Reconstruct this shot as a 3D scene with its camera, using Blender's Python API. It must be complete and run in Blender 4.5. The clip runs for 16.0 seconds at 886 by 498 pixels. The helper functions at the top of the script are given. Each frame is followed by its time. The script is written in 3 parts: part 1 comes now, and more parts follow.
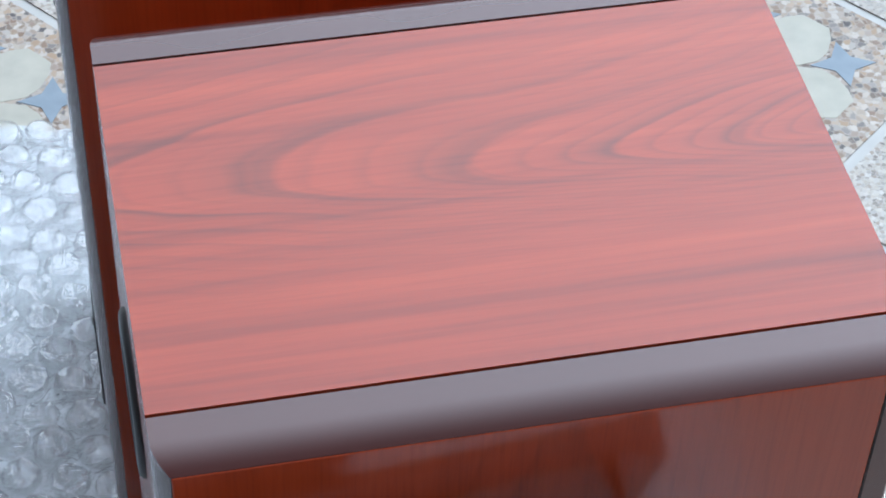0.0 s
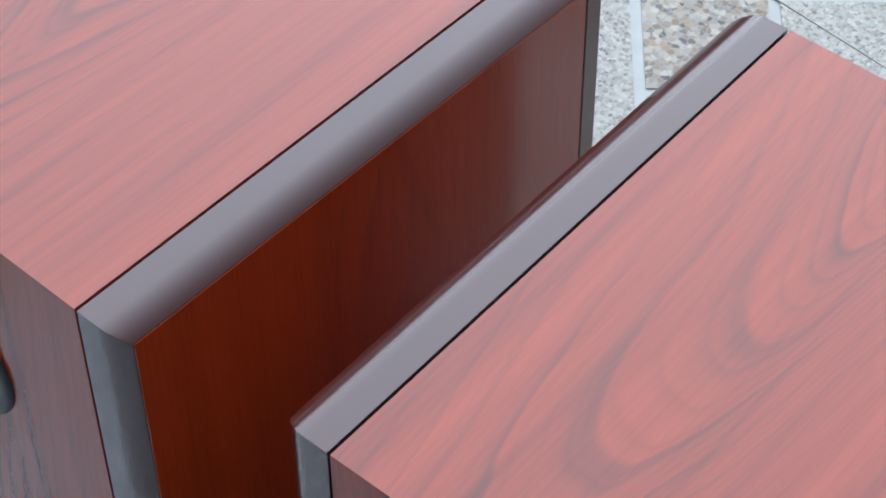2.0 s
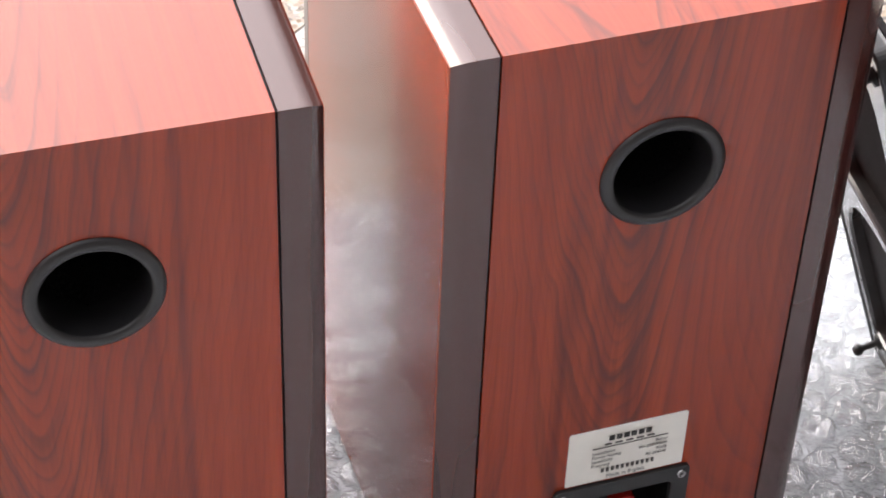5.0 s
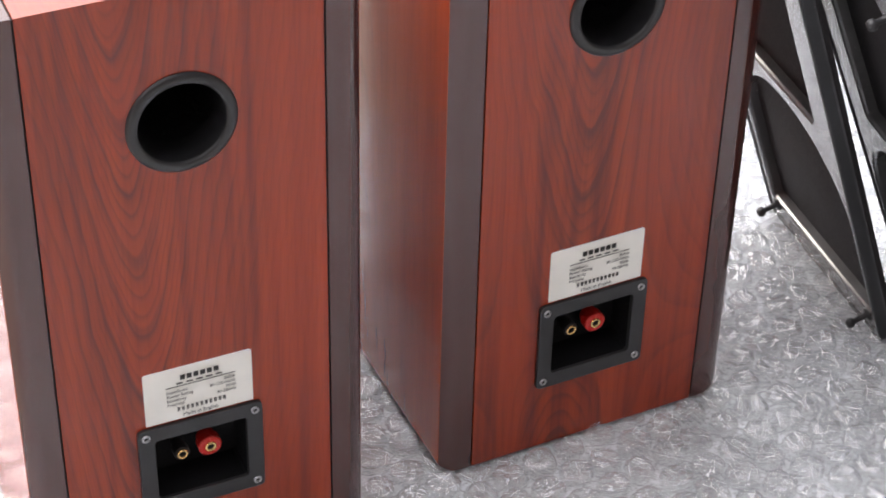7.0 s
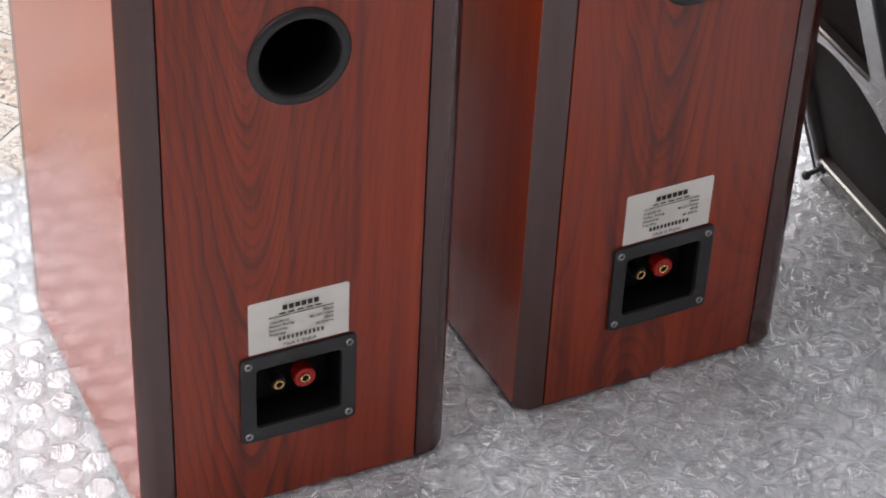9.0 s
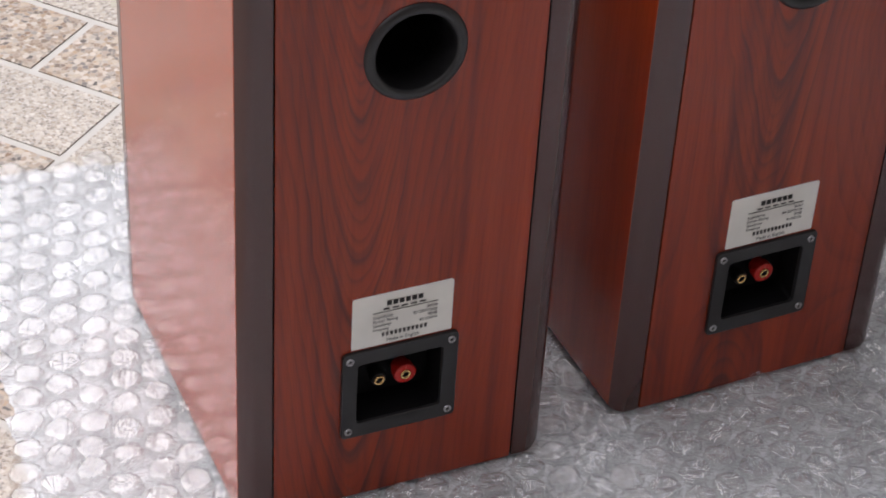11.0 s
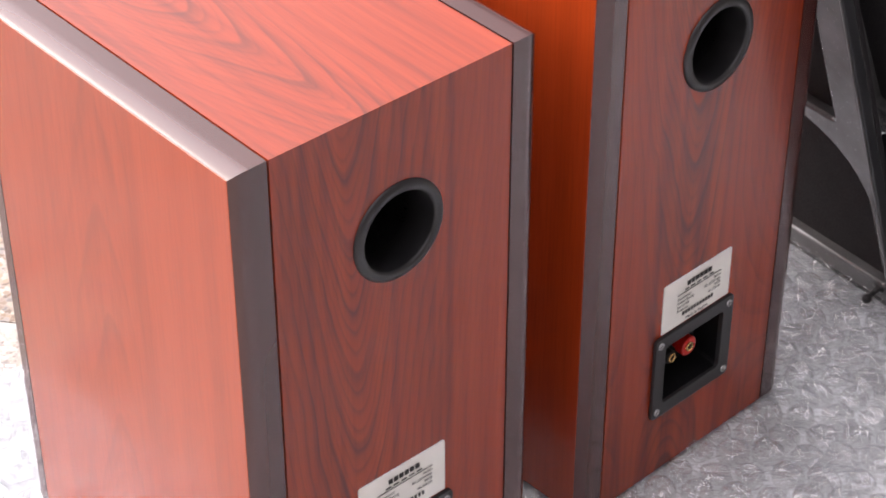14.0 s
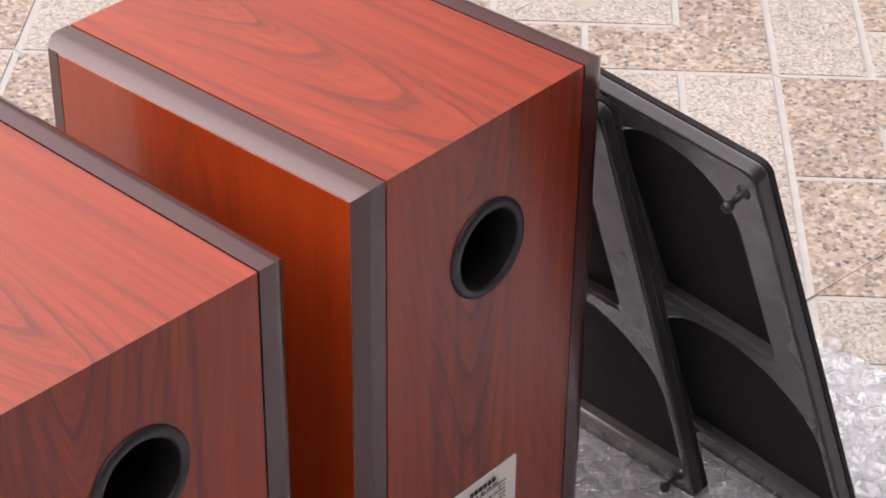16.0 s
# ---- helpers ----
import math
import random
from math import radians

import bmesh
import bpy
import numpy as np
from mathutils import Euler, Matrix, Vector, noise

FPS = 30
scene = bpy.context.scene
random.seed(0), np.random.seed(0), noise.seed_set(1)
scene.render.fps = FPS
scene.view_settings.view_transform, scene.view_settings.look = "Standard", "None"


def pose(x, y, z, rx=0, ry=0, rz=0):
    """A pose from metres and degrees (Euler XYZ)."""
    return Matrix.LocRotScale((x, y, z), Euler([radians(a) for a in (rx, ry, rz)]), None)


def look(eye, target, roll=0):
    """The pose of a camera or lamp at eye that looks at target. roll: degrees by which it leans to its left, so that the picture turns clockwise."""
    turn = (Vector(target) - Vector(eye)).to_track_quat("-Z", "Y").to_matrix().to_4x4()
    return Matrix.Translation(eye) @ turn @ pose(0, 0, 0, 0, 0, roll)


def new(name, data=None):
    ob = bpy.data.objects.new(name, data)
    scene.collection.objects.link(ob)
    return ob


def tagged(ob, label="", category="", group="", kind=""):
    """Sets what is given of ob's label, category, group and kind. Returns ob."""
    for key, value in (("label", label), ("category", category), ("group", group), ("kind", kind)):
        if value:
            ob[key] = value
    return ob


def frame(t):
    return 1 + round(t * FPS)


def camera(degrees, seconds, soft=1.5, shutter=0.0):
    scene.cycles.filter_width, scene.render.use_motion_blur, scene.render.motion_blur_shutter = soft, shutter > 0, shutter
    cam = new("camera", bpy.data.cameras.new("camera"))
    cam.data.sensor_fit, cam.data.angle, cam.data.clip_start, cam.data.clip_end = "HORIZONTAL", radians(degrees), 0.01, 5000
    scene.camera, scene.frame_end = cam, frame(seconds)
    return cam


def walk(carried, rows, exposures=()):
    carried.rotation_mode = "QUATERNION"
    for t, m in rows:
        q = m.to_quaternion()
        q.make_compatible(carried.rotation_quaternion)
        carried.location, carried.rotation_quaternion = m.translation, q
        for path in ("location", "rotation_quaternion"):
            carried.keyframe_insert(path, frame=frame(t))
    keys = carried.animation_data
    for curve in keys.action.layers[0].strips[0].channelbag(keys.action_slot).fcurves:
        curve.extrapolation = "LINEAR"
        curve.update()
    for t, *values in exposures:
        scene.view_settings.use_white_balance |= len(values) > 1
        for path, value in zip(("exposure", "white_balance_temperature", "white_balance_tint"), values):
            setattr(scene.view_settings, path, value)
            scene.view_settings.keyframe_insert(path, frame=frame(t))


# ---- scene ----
cam = camera(22.74, 16.0, soft=1.8)
PATH = [
    (0, (1.0182, 0.0209, 1.0726), (0.3398, 0.1617, 0.3515), 2.35),
    (0.5, (0.9677, -0.1202, 1.0808), (0.3321, 0.1592, 0.3611), -0.15),
    (1, (0.8811, -0.2047, 1.0708), (0.2895, 0.1537, 0.3486), -0.24),
    (1.5, (0.7530, -0.2664, 1.1025), (0.2252, 0.1554, 0.3653), -1.86),
    (2, (0.6723, -0.2982, 1.0947), (0.2217, 0.1939, 0.3498), -0.66),
    (2.5, (0.5522, -0.4003, 1.1020), (0.2404, 0.1841, 0.3528), 0.69),
    (3, (0.4246, -0.4702, 1.1026), (0.2498, 0.1553, 0.3422), 2.77),
    (3.5, (0.2883, -0.5183, 1.0737), (0.2172, 0.1653, 0.3474), 1.41),
    (4, (0.1713, -0.6011, 1.0716), (0.2534, 0.1024, 0.3657), 2.33),
    (4.5, (0.0755, -0.6855, 1.0850), (0.2595, 0.0191, 0.3997), 2.91),
    (5, (0.0398, -0.7966, 1.1223), (0.2697, -0.0911, 0.4520), 2.41),
    (7.5, (-0.2440, -1.0873, 1.1452), (0.0975, -0.3704, 0.5374), 1.62),
    (8, (-0.2899, -1.1086, 1.1334), (0.0661, -0.3908, 0.5350), 1.92),
    (8.5, (-0.3066, -1.1105, 1.1326), (0.0496, -0.3962, 0.5302), 2.50),
    (11, (-0.3561, -1.0840, 1.1263), (-0.0210, -0.3638, 0.5188), 3.55),
    (11.5, (-0.3714, -1.0249, 1.1286), (-0.0365, -0.3045, 0.5213), 3.64),
    (12, (-0.3961, -0.9674, 1.1265), (-0.0594, -0.2442, 0.5236), 3.11),
    (12.5, (-0.4183, -0.9202, 1.1297), (-0.0679, -0.2059, 0.5238), 3.57),
    (13, (-0.4654, -0.8738, 1.1522), (-0.0634, -0.1873, 0.5462), 1.88),
    (13.5, (-0.5186, -0.8404, 1.1643), (-0.0422, -0.2026, 0.5592), 0.02),
    (14, (-0.5719, -0.8268, 1.1766), (-0.0440, -0.2282, 0.5740), -0.06),
    (14.5, (-0.6052, -0.8193, 1.1826), (-0.0390, -0.2432, 0.5930), 0.67),
    (15, (-0.6082, -0.8271, 1.1843), (-0.0212, -0.2562, 0.6102), 0.70),
    (15.5, (-0.5821, -0.8198, 1.1798), (0.0206, -0.2567, 0.6145), 0.06),
    (16, (-0.4500, -0.7580, 1.1725), (0.1548, -0.1951, 0.6092), 0.73),
]
EXPOSURES = [(0.0, -2.7, 5700, -2), (0.5, -3.0, 5700, -2), (1.0, -3.2, 5700, -2), (2.0, -2.9, 5700, -3), (3.0, -2.9, 6000, -1), (3.5, -3.05, 6100, 0), (4.0, -2.95, 6200, 1), (5.0, -1.95, 7250, 9), (7.5, -1.8, 7250, 9), (8.0, -1.85, 7250, 9), (8.7, -2.3, 7250, 9), (11.0, -2.67, 7250, 11), (12.5, -2.83, 7450, 14), (13.5, -2.12, 7300, 15), (14.5, -1.95, 7400, 16), (15.0, -2.15, 7400, 15), (16.0, -2.5, 7600, 17)]
walk(cam, [(t, look(eye, target, roll)) for t, eye, target, roll in PATH], EXPOSURES)

# ---- light: bright hazy daylight, strongest from the open side ----
world = bpy.data.worlds.new("sky")
scene.world = world
world.use_nodes = True
wn = world.node_tree
sky = wn.nodes.new("ShaderNodeTexSky")
sky.sky_type = "NISHITA"
sky.sun_disc = False
sky.sun_elevation = radians(26)
sky.sun_rotation = radians(-34)
sky.dust_density = 6.0
back_node = wn.nodes["Background"]
back_node.inputs["Strength"].default_value = 0.05
wn.links.new(sky.outputs[0], back_node.inputs["Color"])
cloud = wn.nodes.new("ShaderNodeBackground")
cloud.inputs["Color"].default_value = (0.92, 0.94, 1.07, 1)
way = wn.nodes.new("ShaderNodeTexCoord")
aim = wn.nodes.new("ShaderNodeVectorMath")
aim.operation = "DOT_PRODUCT"
aim.inputs[1].default_value = Vector((-2.1, 2.7, 2.5)).normalized()
wn.links.new(way.outputs["Generated"], aim.inputs[0])
haze = wn.nodes.new("ShaderNodeMapRange")
for key, value in (("From Min", 0.18), ("From Max", 1.0), ("To Min", 0.0), ("To Max", 1.0)):
    haze.inputs[key].default_value = value
wn.links.new(aim.outputs["Value"], haze.inputs["Value"])
glow = wn.nodes.new("ShaderNodeMath")
glow.operation = "POWER"
glow.inputs[1].default_value = 1.5
wn.links.new(haze.outputs[0], glow.inputs[0])
level = wn.nodes.new("ShaderNodeMath")
level.operation = "MULTIPLY_ADD"
level.inputs[1].default_value, level.inputs[2].default_value = 29.0, 1.6
wn.links.new(glow.outputs[0], level.inputs[0])
wn.links.new(level.outputs[0], cloud.inputs["Strength"])
both = wn.nodes.new("ShaderNodeAddShader")
wn.links.new(back_node.outputs[0], both.inputs[0])
wn.links.new(cloud.outputs[0], both.inputs[1])
wn.links.new(both.outputs[0], wn.nodes["World Output"].inputs["Surface"])
sun_data = bpy.data.lights.new("sun", "SUN")
sun_data.energy = 2.6
sun_data.angle = radians(17)
sun_data.color = (1.0, 0.95, 0.88)
sun = new("sun", sun_data)
sun.matrix_world = look((-2.0, 2.92, 1.75), (0, 0, 0))


# ---- materials ----
def nodes_of(name):
    m = bpy.data.materials.new(name)
    m.use_nodes = True
    t = m.node_tree
    return m, t, t.nodes["Principled BSDF"]


def add(t, kind, **values):
    n = t.nodes.new(kind)
    for key, value in values.items():
        n.inputs[key].default_value = value
    return n


def math_node(t, op, a, b=None):
    n = t.nodes.new("ShaderNodeMath")
    n.operation = op
    for k, v in enumerate((a, b)):
        if v is None:
            continue
        if hasattr(v, "is_linked"):
            t.links.new(v, n.inputs[k])
        else:
            n.inputs[k].default_value = v
    return n.outputs[0]


def ramp(t, fac, stops):
    n = t.nodes.new("ShaderNodeValToRGB")
    r = n.color_ramp
    while len(r.elements) < len(stops):
        r.elements.new(0.5)
    for e, (p, c) in zip(r.elements, stops):
        e.position, e.color = p, (*c, 1)
    t.links.new(fac, n.inputs[0])
    return n.outputs[0]


def mix(t, fac, a, b, kind="MIX"):
    n = t.nodes.new("ShaderNodeMix")
    n.data_type, n.blend_type = "RGBA", kind
    for socket, v in ((n.inputs[0], fac), (n.inputs[6], a), (n.inputs[7], b)):
        if hasattr(v, "is_linked"):
            t.links.new(v, socket)
        else:
            socket.default_value = v if isinstance(v, float) else (*v, 1)
    return n.outputs[2]


def bump(t, bsdf, height, strength, distance):
    n = add(t, "ShaderNodeBump", Strength=strength, Distance=distance)
    t.links.new(height, n.inputs["Height"])
    t.links.new(n.outputs[0], bsdf.inputs["Normal"])


def wood(name, along, across, heart, bow, pitch, depth, seed=0.0, skew=0.0, turnover=None, streaky=1.0, gloss=0.38):
    """Rosewood film: nested pointed arches round heart along one axis, straight streaks beside them, fine pores.
    skew makes the far side of the heart steeper; below turnover the arches point the other way."""
    m, t, b = nodes_of(name)
    tc = t.nodes.new("ShaderNodeTexCoord")
    sep = t.nodes.new("ShaderNodeSeparateXYZ")
    t.links.new(tc.outputs["Object"], sep.inputs[0])
    lo, ac = sep.outputs[along], sep.outputs[across]

    def noise_along(squeeze, scale, detail=2.0, rough=0.5):
        v = t.nodes.new("ShaderNodeCombineXYZ")
        t.links.new(math_node(t, "MULTIPLY", lo, squeeze), v.inputs[0])
        t.links.new(ac, v.inputs[1])
        v.inputs[2].default_value = seed
        n = add(t, "ShaderNodeTexNoise", Scale=scale, Detail=detail, Roughness=rough)
        t.links.new(v.outputs[0], n.inputs["Vector"])
        return n.outputs[0]

    wide = noise_along(0.30, 8.0, 1.0)
    ripple = noise_along(0.30, 34.0, 2.0)
    patch = noise_along(0.22, 16.0, 2.0)
    streak = noise_along(0.025, 75.0, 3.0)
    pores = noise_along(0.03, 520.0, 3.0, 0.65)
    off = math_node(t, "SUBTRACT", ac, heart)
    off = math_node(t, "ADD", off, math_node(t, "MULTIPLY", math_node(t, "SUBTRACT", wide, 0.5), 0.040))
    off = math_node(t, "ADD", off, math_node(t, "MULTIPLY", math_node(t, "SUBTRACT", ripple, 0.5), 0.011))
    if skew:
        far = math_node(t, "MAXIMUM", off, 0.0)
        off = math_node(t, "ADD", off, math_node(t, "MULTIPLY", far, skew))
    arch = math_node(t, "POWER", math_node(t, "ADD", math_node(t, "MULTIPLY", off, off), 0.000035), 0.75)
    arch = math_node(t, "MULTIPLY", arch, -bow)
    if turnover is not None:
        side = math_node(t, "DIVIDE", math_node(t, "SUBTRACT", lo, turnover), 0.22)
        arch = math_node(t, "MULTIPLY", arch, math_node(t, "MAXIMUM", math_node(t, "MINIMUM", side, 1.0), -1.0))
    f = math_node(t, "ADD", math_node(t, "ADD", lo, arch), math_node(t, "MULTIPLY", wide, 0.15))
    ring = math_node(t, "FRACT", math_node(t, "DIVIDE", f, pitch))
    line = ramp(t, ring, [(0.0, (0.0,) * 3), (0.42, (0.08,) * 3), (0.70, (0.42,) * 3), (0.88, (1.0,) * 3), (0.94, (0.85,) * 3), (1.0, (0.0,) * 3)])
    ring2 = math_node(t, "FRACT", math_node(t, "DIVIDE", math_node(t, "ADD", f, math_node(t, "MULTIPLY", patch, 0.05)), pitch * 0.29))
    line2 = ramp(t, ring2, [(0.0, (0.0,) * 3), (0.55, (0.2,) * 3), (0.85, (1.0,) * 3), (1.0, (0.0,) * 3)])
    base = ramp(t, streak, [(0.28, (0.265, 0.0265, 0.0055)), (0.5, (0.330, 0.0350, 0.0070)), (0.72, (0.400, 0.0460, 0.0090))])
    base = mix(t, streaky, (0.330, 0.0410, 0.0075), base)
    dark = math_node(t, "MULTIPLY", line, ramp(t, patch, [(0.3, (0.30,) * 3), (0.62, (1.0,) * 3)]))
    dark = math_node(t, "ADD", dark, math_node(t, "MULTIPLY", line2, ramp(t, patch, [(0.35, (0.55,) * 3), (0.6, (0.22,) * 3)])))
    reach = math_node(t, "DIVIDE", math_node(t, "MULTIPLY", off, off), 0.0030)
    dark = math_node(t, "DIVIDE", dark, math_node(t, "ADD", reach, 1.0))
    dark = math_node(t, "ADD", dark, ramp(t, streak, [(0.25, (0.55 * streaky,) * 3), (0.50, (0.0,) * 3)]))
    dark = math_node(t, "MULTIPLY", math_node(t, "MINIMUM", dark, 1.0), depth)
    col = mix(t, dark, base, (0.088, 0.0150, 0.0058))
    fine = ramp(t, pores, [(0.35, (0.66,) * 3), (0.55, (1.0,) * 3)])
    col = mix(t, 0.35, col, mix(t, 1.0, col, fine, "MULTIPLY"))
    t.links.new(col, b.inputs["Base Color"])
    b.inputs["Roughness"].default_value = 0.24
    b.inputs["IOR"].default_value = 1.44
    b.inputs["Coat Weight"].default_value = gloss
    b.inputs["Coat Roughness"].default_value = 0.11
    return m


def plain(name, colour, rough, metal=0.0, vary=0.25, scale=40.0, grain=0.08, coat=0.0, ior=1.5):
    m, t, b = nodes_of(name)
    tc = t.nodes.new("ShaderNodeTexCoord")
    n1 = add(t, "ShaderNodeTexNoise", Scale=scale, Detail=4.0)
    n2 = add(t, "ShaderNodeTexNoise", Scale=scale * 18, Detail=2.0)
    for n in (n1, n2):
        t.links.new(tc.outputs["Object"], n.inputs["Vector"])
    lo = tuple(c * (1 - vary) for c in colour)
    hi = tuple(min(1, c * (1 + vary)) for c in colour)
    t.links.new(ramp(t, n1.outputs[0], [(0.3, lo), (0.7, hi)]), b.inputs["Base Color"])
    t.links.new(ramp(t, n2.outputs[0], [(0.3, (rough * 0.85,) * 3), (0.7, (min(1, rough * 1.15),) * 3)]), b.inputs["Roughness"])
    b.inputs["Metallic"].default_value = metal
    b.inputs["IOR"].default_value = ior
    b.inputs["Coat Weight"].default_value = coat
    b.inputs["Coat Roughness"].default_value = 0.2
    if grain:
        bump(t, b, n2.outputs[0], grain, 0.0006)
    return m


def satin(name, colour, rough):
    """Smooth wrapped vinyl with a faint cloudiness."""
    m, t, b = nodes_of(name)
    tc = t.nodes.new("ShaderNodeTexCoord")
    n = add(t, "ShaderNodeTexNoise", Scale=9.0, Detail=2.0)
    t.links.new(tc.outputs["Object"], n.inputs["Vector"])
    t.links.new(ramp(t, n.outputs[0], [(0.3, tuple(c * 0.92 for c in colour)), (0.7, tuple(c * 1.08 for c in colour))]), b.inputs["Base Color"])
    b.inputs["Roughness"].default_value = rough
    b.inputs["IOR"].default_value = 1.45
    b.inputs["Coat Weight"].default_value = 0.60
    b.inputs["Coat Roughness"].default_value = 0.10
    return m


def pebbles(name, size, tones, mortar, contrast):
    m, t, b = nodes_of(name)
    geo = t.nodes.new("ShaderNodeNewGeometry")
    wob = add(t, "ShaderNodeTexNoise", Scale=1.4 / size, Detail=2.0)
    t.links.new(geo.outputs["Position"], wob.inputs["Vector"])
    vec = t.nodes.new("ShaderNodeVectorMath")
    vec.operation = "MULTIPLY_ADD"
    t.links.new(wob.outputs["Color"], vec.inputs[0])
    vec.inputs[1].default_value = (size * 0.9,) * 3
    t.links.new(geo.outputs["Position"], vec.inputs[2])
    cells = add(t, "ShaderNodeTexVoronoi", Scale=1 / size)
    edge = add(t, "ShaderNodeTexVoronoi", Scale=1 / size)
    edge.feature = "DISTANCE_TO_EDGE"
    for n in (cells, edge):
        t.links.new(vec.outputs[0], n.inputs["Vector"])
    sep = t.nodes.new("ShaderNodeSeparateColor")
    t.links.new(cells.outputs["Color"], sep.inputs[0])
    stone = ramp(t, sep.outputs[0], [(k / (len(tones) - 1), c) for k, c in enumerate(tones)])
    gap = ramp(t, edge.outputs[0], [(0.02, (1.0,) * 3), (0.16, (0.0,) * 3)])
    col = mix(t, math_node(t, "MULTIPLY", gap, contrast), stone, mortar)
    cloud = add(t, "ShaderNodeTexNoise", Scale=9.0, Detail=3.0)
    t.links.new(geo.outputs["Position"], cloud.inputs["Vector"])
    shade = ramp(t, cloud.outputs[0], [(0.3, (0.86,) * 3), (0.7, (1.0,) * 3)])
    t.links.new(mix(t, 1.0, col, shade, "MULTIPLY"), b.inputs["Base Color"])
    b.inputs["Roughness"].default_value = 0.55
    bump(t, b, edge.outputs[0], 0.1, 0.0008)
    return m


def bubble_film(name, low, high, creased):
    m, t, b = nodes_of(name)
    tc = t.nodes.new("ShaderNodeTexCoord")
    n1 = add(t, "ShaderNodeTexNoise", Scale=95.0, Detail=2.5, Roughness=0.5, Distortion=3.0)
    n2 = add(t, "ShaderNodeTexNoise", Scale=38.0, Detail=3.0, Distortion=1.0)
    for n in (n1, n2):
        t.links.new(tc.outputs["Object"], n.inputs["Vector"])
    t.links.new(ramp(t, n2.outputs[0], [(0.3, (0.72, 0.77, 0.82)), (0.7, (0.85, 0.89, 0.93))]), b.inputs["Base Color"])
    b.inputs["Roughness"].default_value = 0.35
    clear = t.nodes.new("ShaderNodeBsdfTransparent")
    blend = t.nodes.new("ShaderNodeMixShader")
    t.links.new(ramp(t, n2.outputs[0], [(0.35, (low,) * 3), (0.68, (high,) * 3)]), blend.inputs[0])
    t.links.new(clear.outputs[0], blend.inputs[1])
    t.links.new(b.outputs[0], blend.inputs[2])
    crease = add(t, "ShaderNodeBump", Strength=creased, Distance=0.005)
    t.links.new(n1.outputs[0], crease.inputs["Height"])
    shine = add(t, "ShaderNodeBsdfGlossy", Roughness=0.045)
    edge = add(t, "ShaderNodeLayerWeight", Blend=0.5)
    for n in (shine, edge):
        t.links.new(crease.outputs[0], n.inputs["Normal"])
    film = t.nodes.new("ShaderNodeMixShader")
    facing = math_node(t, "POWER", edge.outputs["Facing"], 3.0)
    t.links.new(math_node(t, "ADD", math_node(t, "MULTIPLY", facing, 0.80), 0.11), film.inputs[0])
    t.links.new(blend.outputs[0], film.inputs[1])
    t.links.new(shine.outputs[0], film.inputs[2])
    t.links.new(film.outputs[0], t.nodes["Material Output"].inputs["Surface"])
    return m


M_BACK = [wood("rosewood_back", 2, 0, 0.085, 21.0, 0.058, 0.82, 0.0, gloss=0.12), wood("rosewood_back", 2, 0, 0.104, 20.0, 0.050, 0.76, 3.7, turnover=0.09, gloss=0.12)]
M_TOP = [wood("rosewood_top", 1, 0, 0.088, 13.0, 0.058, 0.62, 2.2, 0.5), wood("rosewood_top", 1, 0, 0.104, 12.0, 0.058, 0.62, 5.1, 1.0)]
M_SIDE = wood("rosewood_side", 2, 1, 0.15, -22.0, 0.095, 0.20, 1.3, streaky=0.35)
M_TRIM = satin("dark_brown_vinyl", (0.066, 0.0160, 0.0130), 0.24)
M_SEAM = plain("seam_black", (0.012, 0.008, 0.008), 0.7)
M_BLACK = plain("black_plastic", (0.016, 0.016, 0.018), 0.42, grain=0.03)
# blacker than the cup's plastic: the recess's shade is put into the colour
M_CUP_SHADE = plain("recess_shade_black", (0.004, 0.004, 0.005), 0.6, ior=1.25)
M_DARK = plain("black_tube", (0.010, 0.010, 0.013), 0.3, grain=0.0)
M_PLATE = plain("label_silver", (0.86, 0.85, 0.80), 0.42, vary=0.05)
M_INK = plain("label_ink", (0.02, 0.02, 0.02), 0.6)
M_GOLD = plain("gold_plated", (0.85, 0.55, 0.25), 0.22, metal=1.0, vary=0.1)
M_RED = plain("red_plastic", (0.55, 0.015, 0.012), 0.25, vary=0.1)
M_STEEL = plain("screw_steel", (0.36, 0.36, 0.37), 0.3, metal=1.0)
M_FRAME = plain("grille_board", (0.10, 0.10, 0.103), 0.24, vary=0.25, scale=22.0, grain=0.05, coat=0.6, ior=1.55)
M_RIM = plain("grille_rim", (0.020, 0.020, 0.023), 0.4, vary=0.3)
M_CLOTH = plain("grille_cloth", (0.010, 0.008, 0.010), 0.9, vary=0.3, grain=0.5)
M_COARSE = pebbles("coarse_pebbles", 0.0050, [(0.50, 0.43, 0.35), (0.22, 0.14, 0.09), (0.58, 0.52, 0.46), (0.09, 0.08, 0.08), (0.40, 0.28, 0.18), (0.56, 0.50, 0.44)], (0.42, 0.37, 0.32), 0.6)
M_FINE = pebbles("fine_pebbles", 0.0030, [(0.56, 0.52, 0.46), (0.33, 0.27, 0.22), (0.60, 0.57, 0.53), (0.20, 0.17, 0.15), (0.52, 0.46, 0.39)], (0.55, 0.52, 0.47), 0.5)
M_BAND = plain("white_band", (0.46, 0.45, 0.425), 0.4, vary=0.06)
M_GROUT = plain("grey_grout", (0.40, 0.38, 0.35), 0.8)
M_BEIGE = plain("beige_glaze", (0.42, 0.40, 0.33), 0.45, vary=0.1)
M_BLUE = plain("blue_grey_glaze", (0.22, 0.27, 0.32), 0.45, vary=0.12)
M_FILM = bubble_film("bubble_film", 0.62, 0.90, 1.0)
M_BUBBLE = bubble_film("bubble_skin", 0.04, 0.22, 0.5)
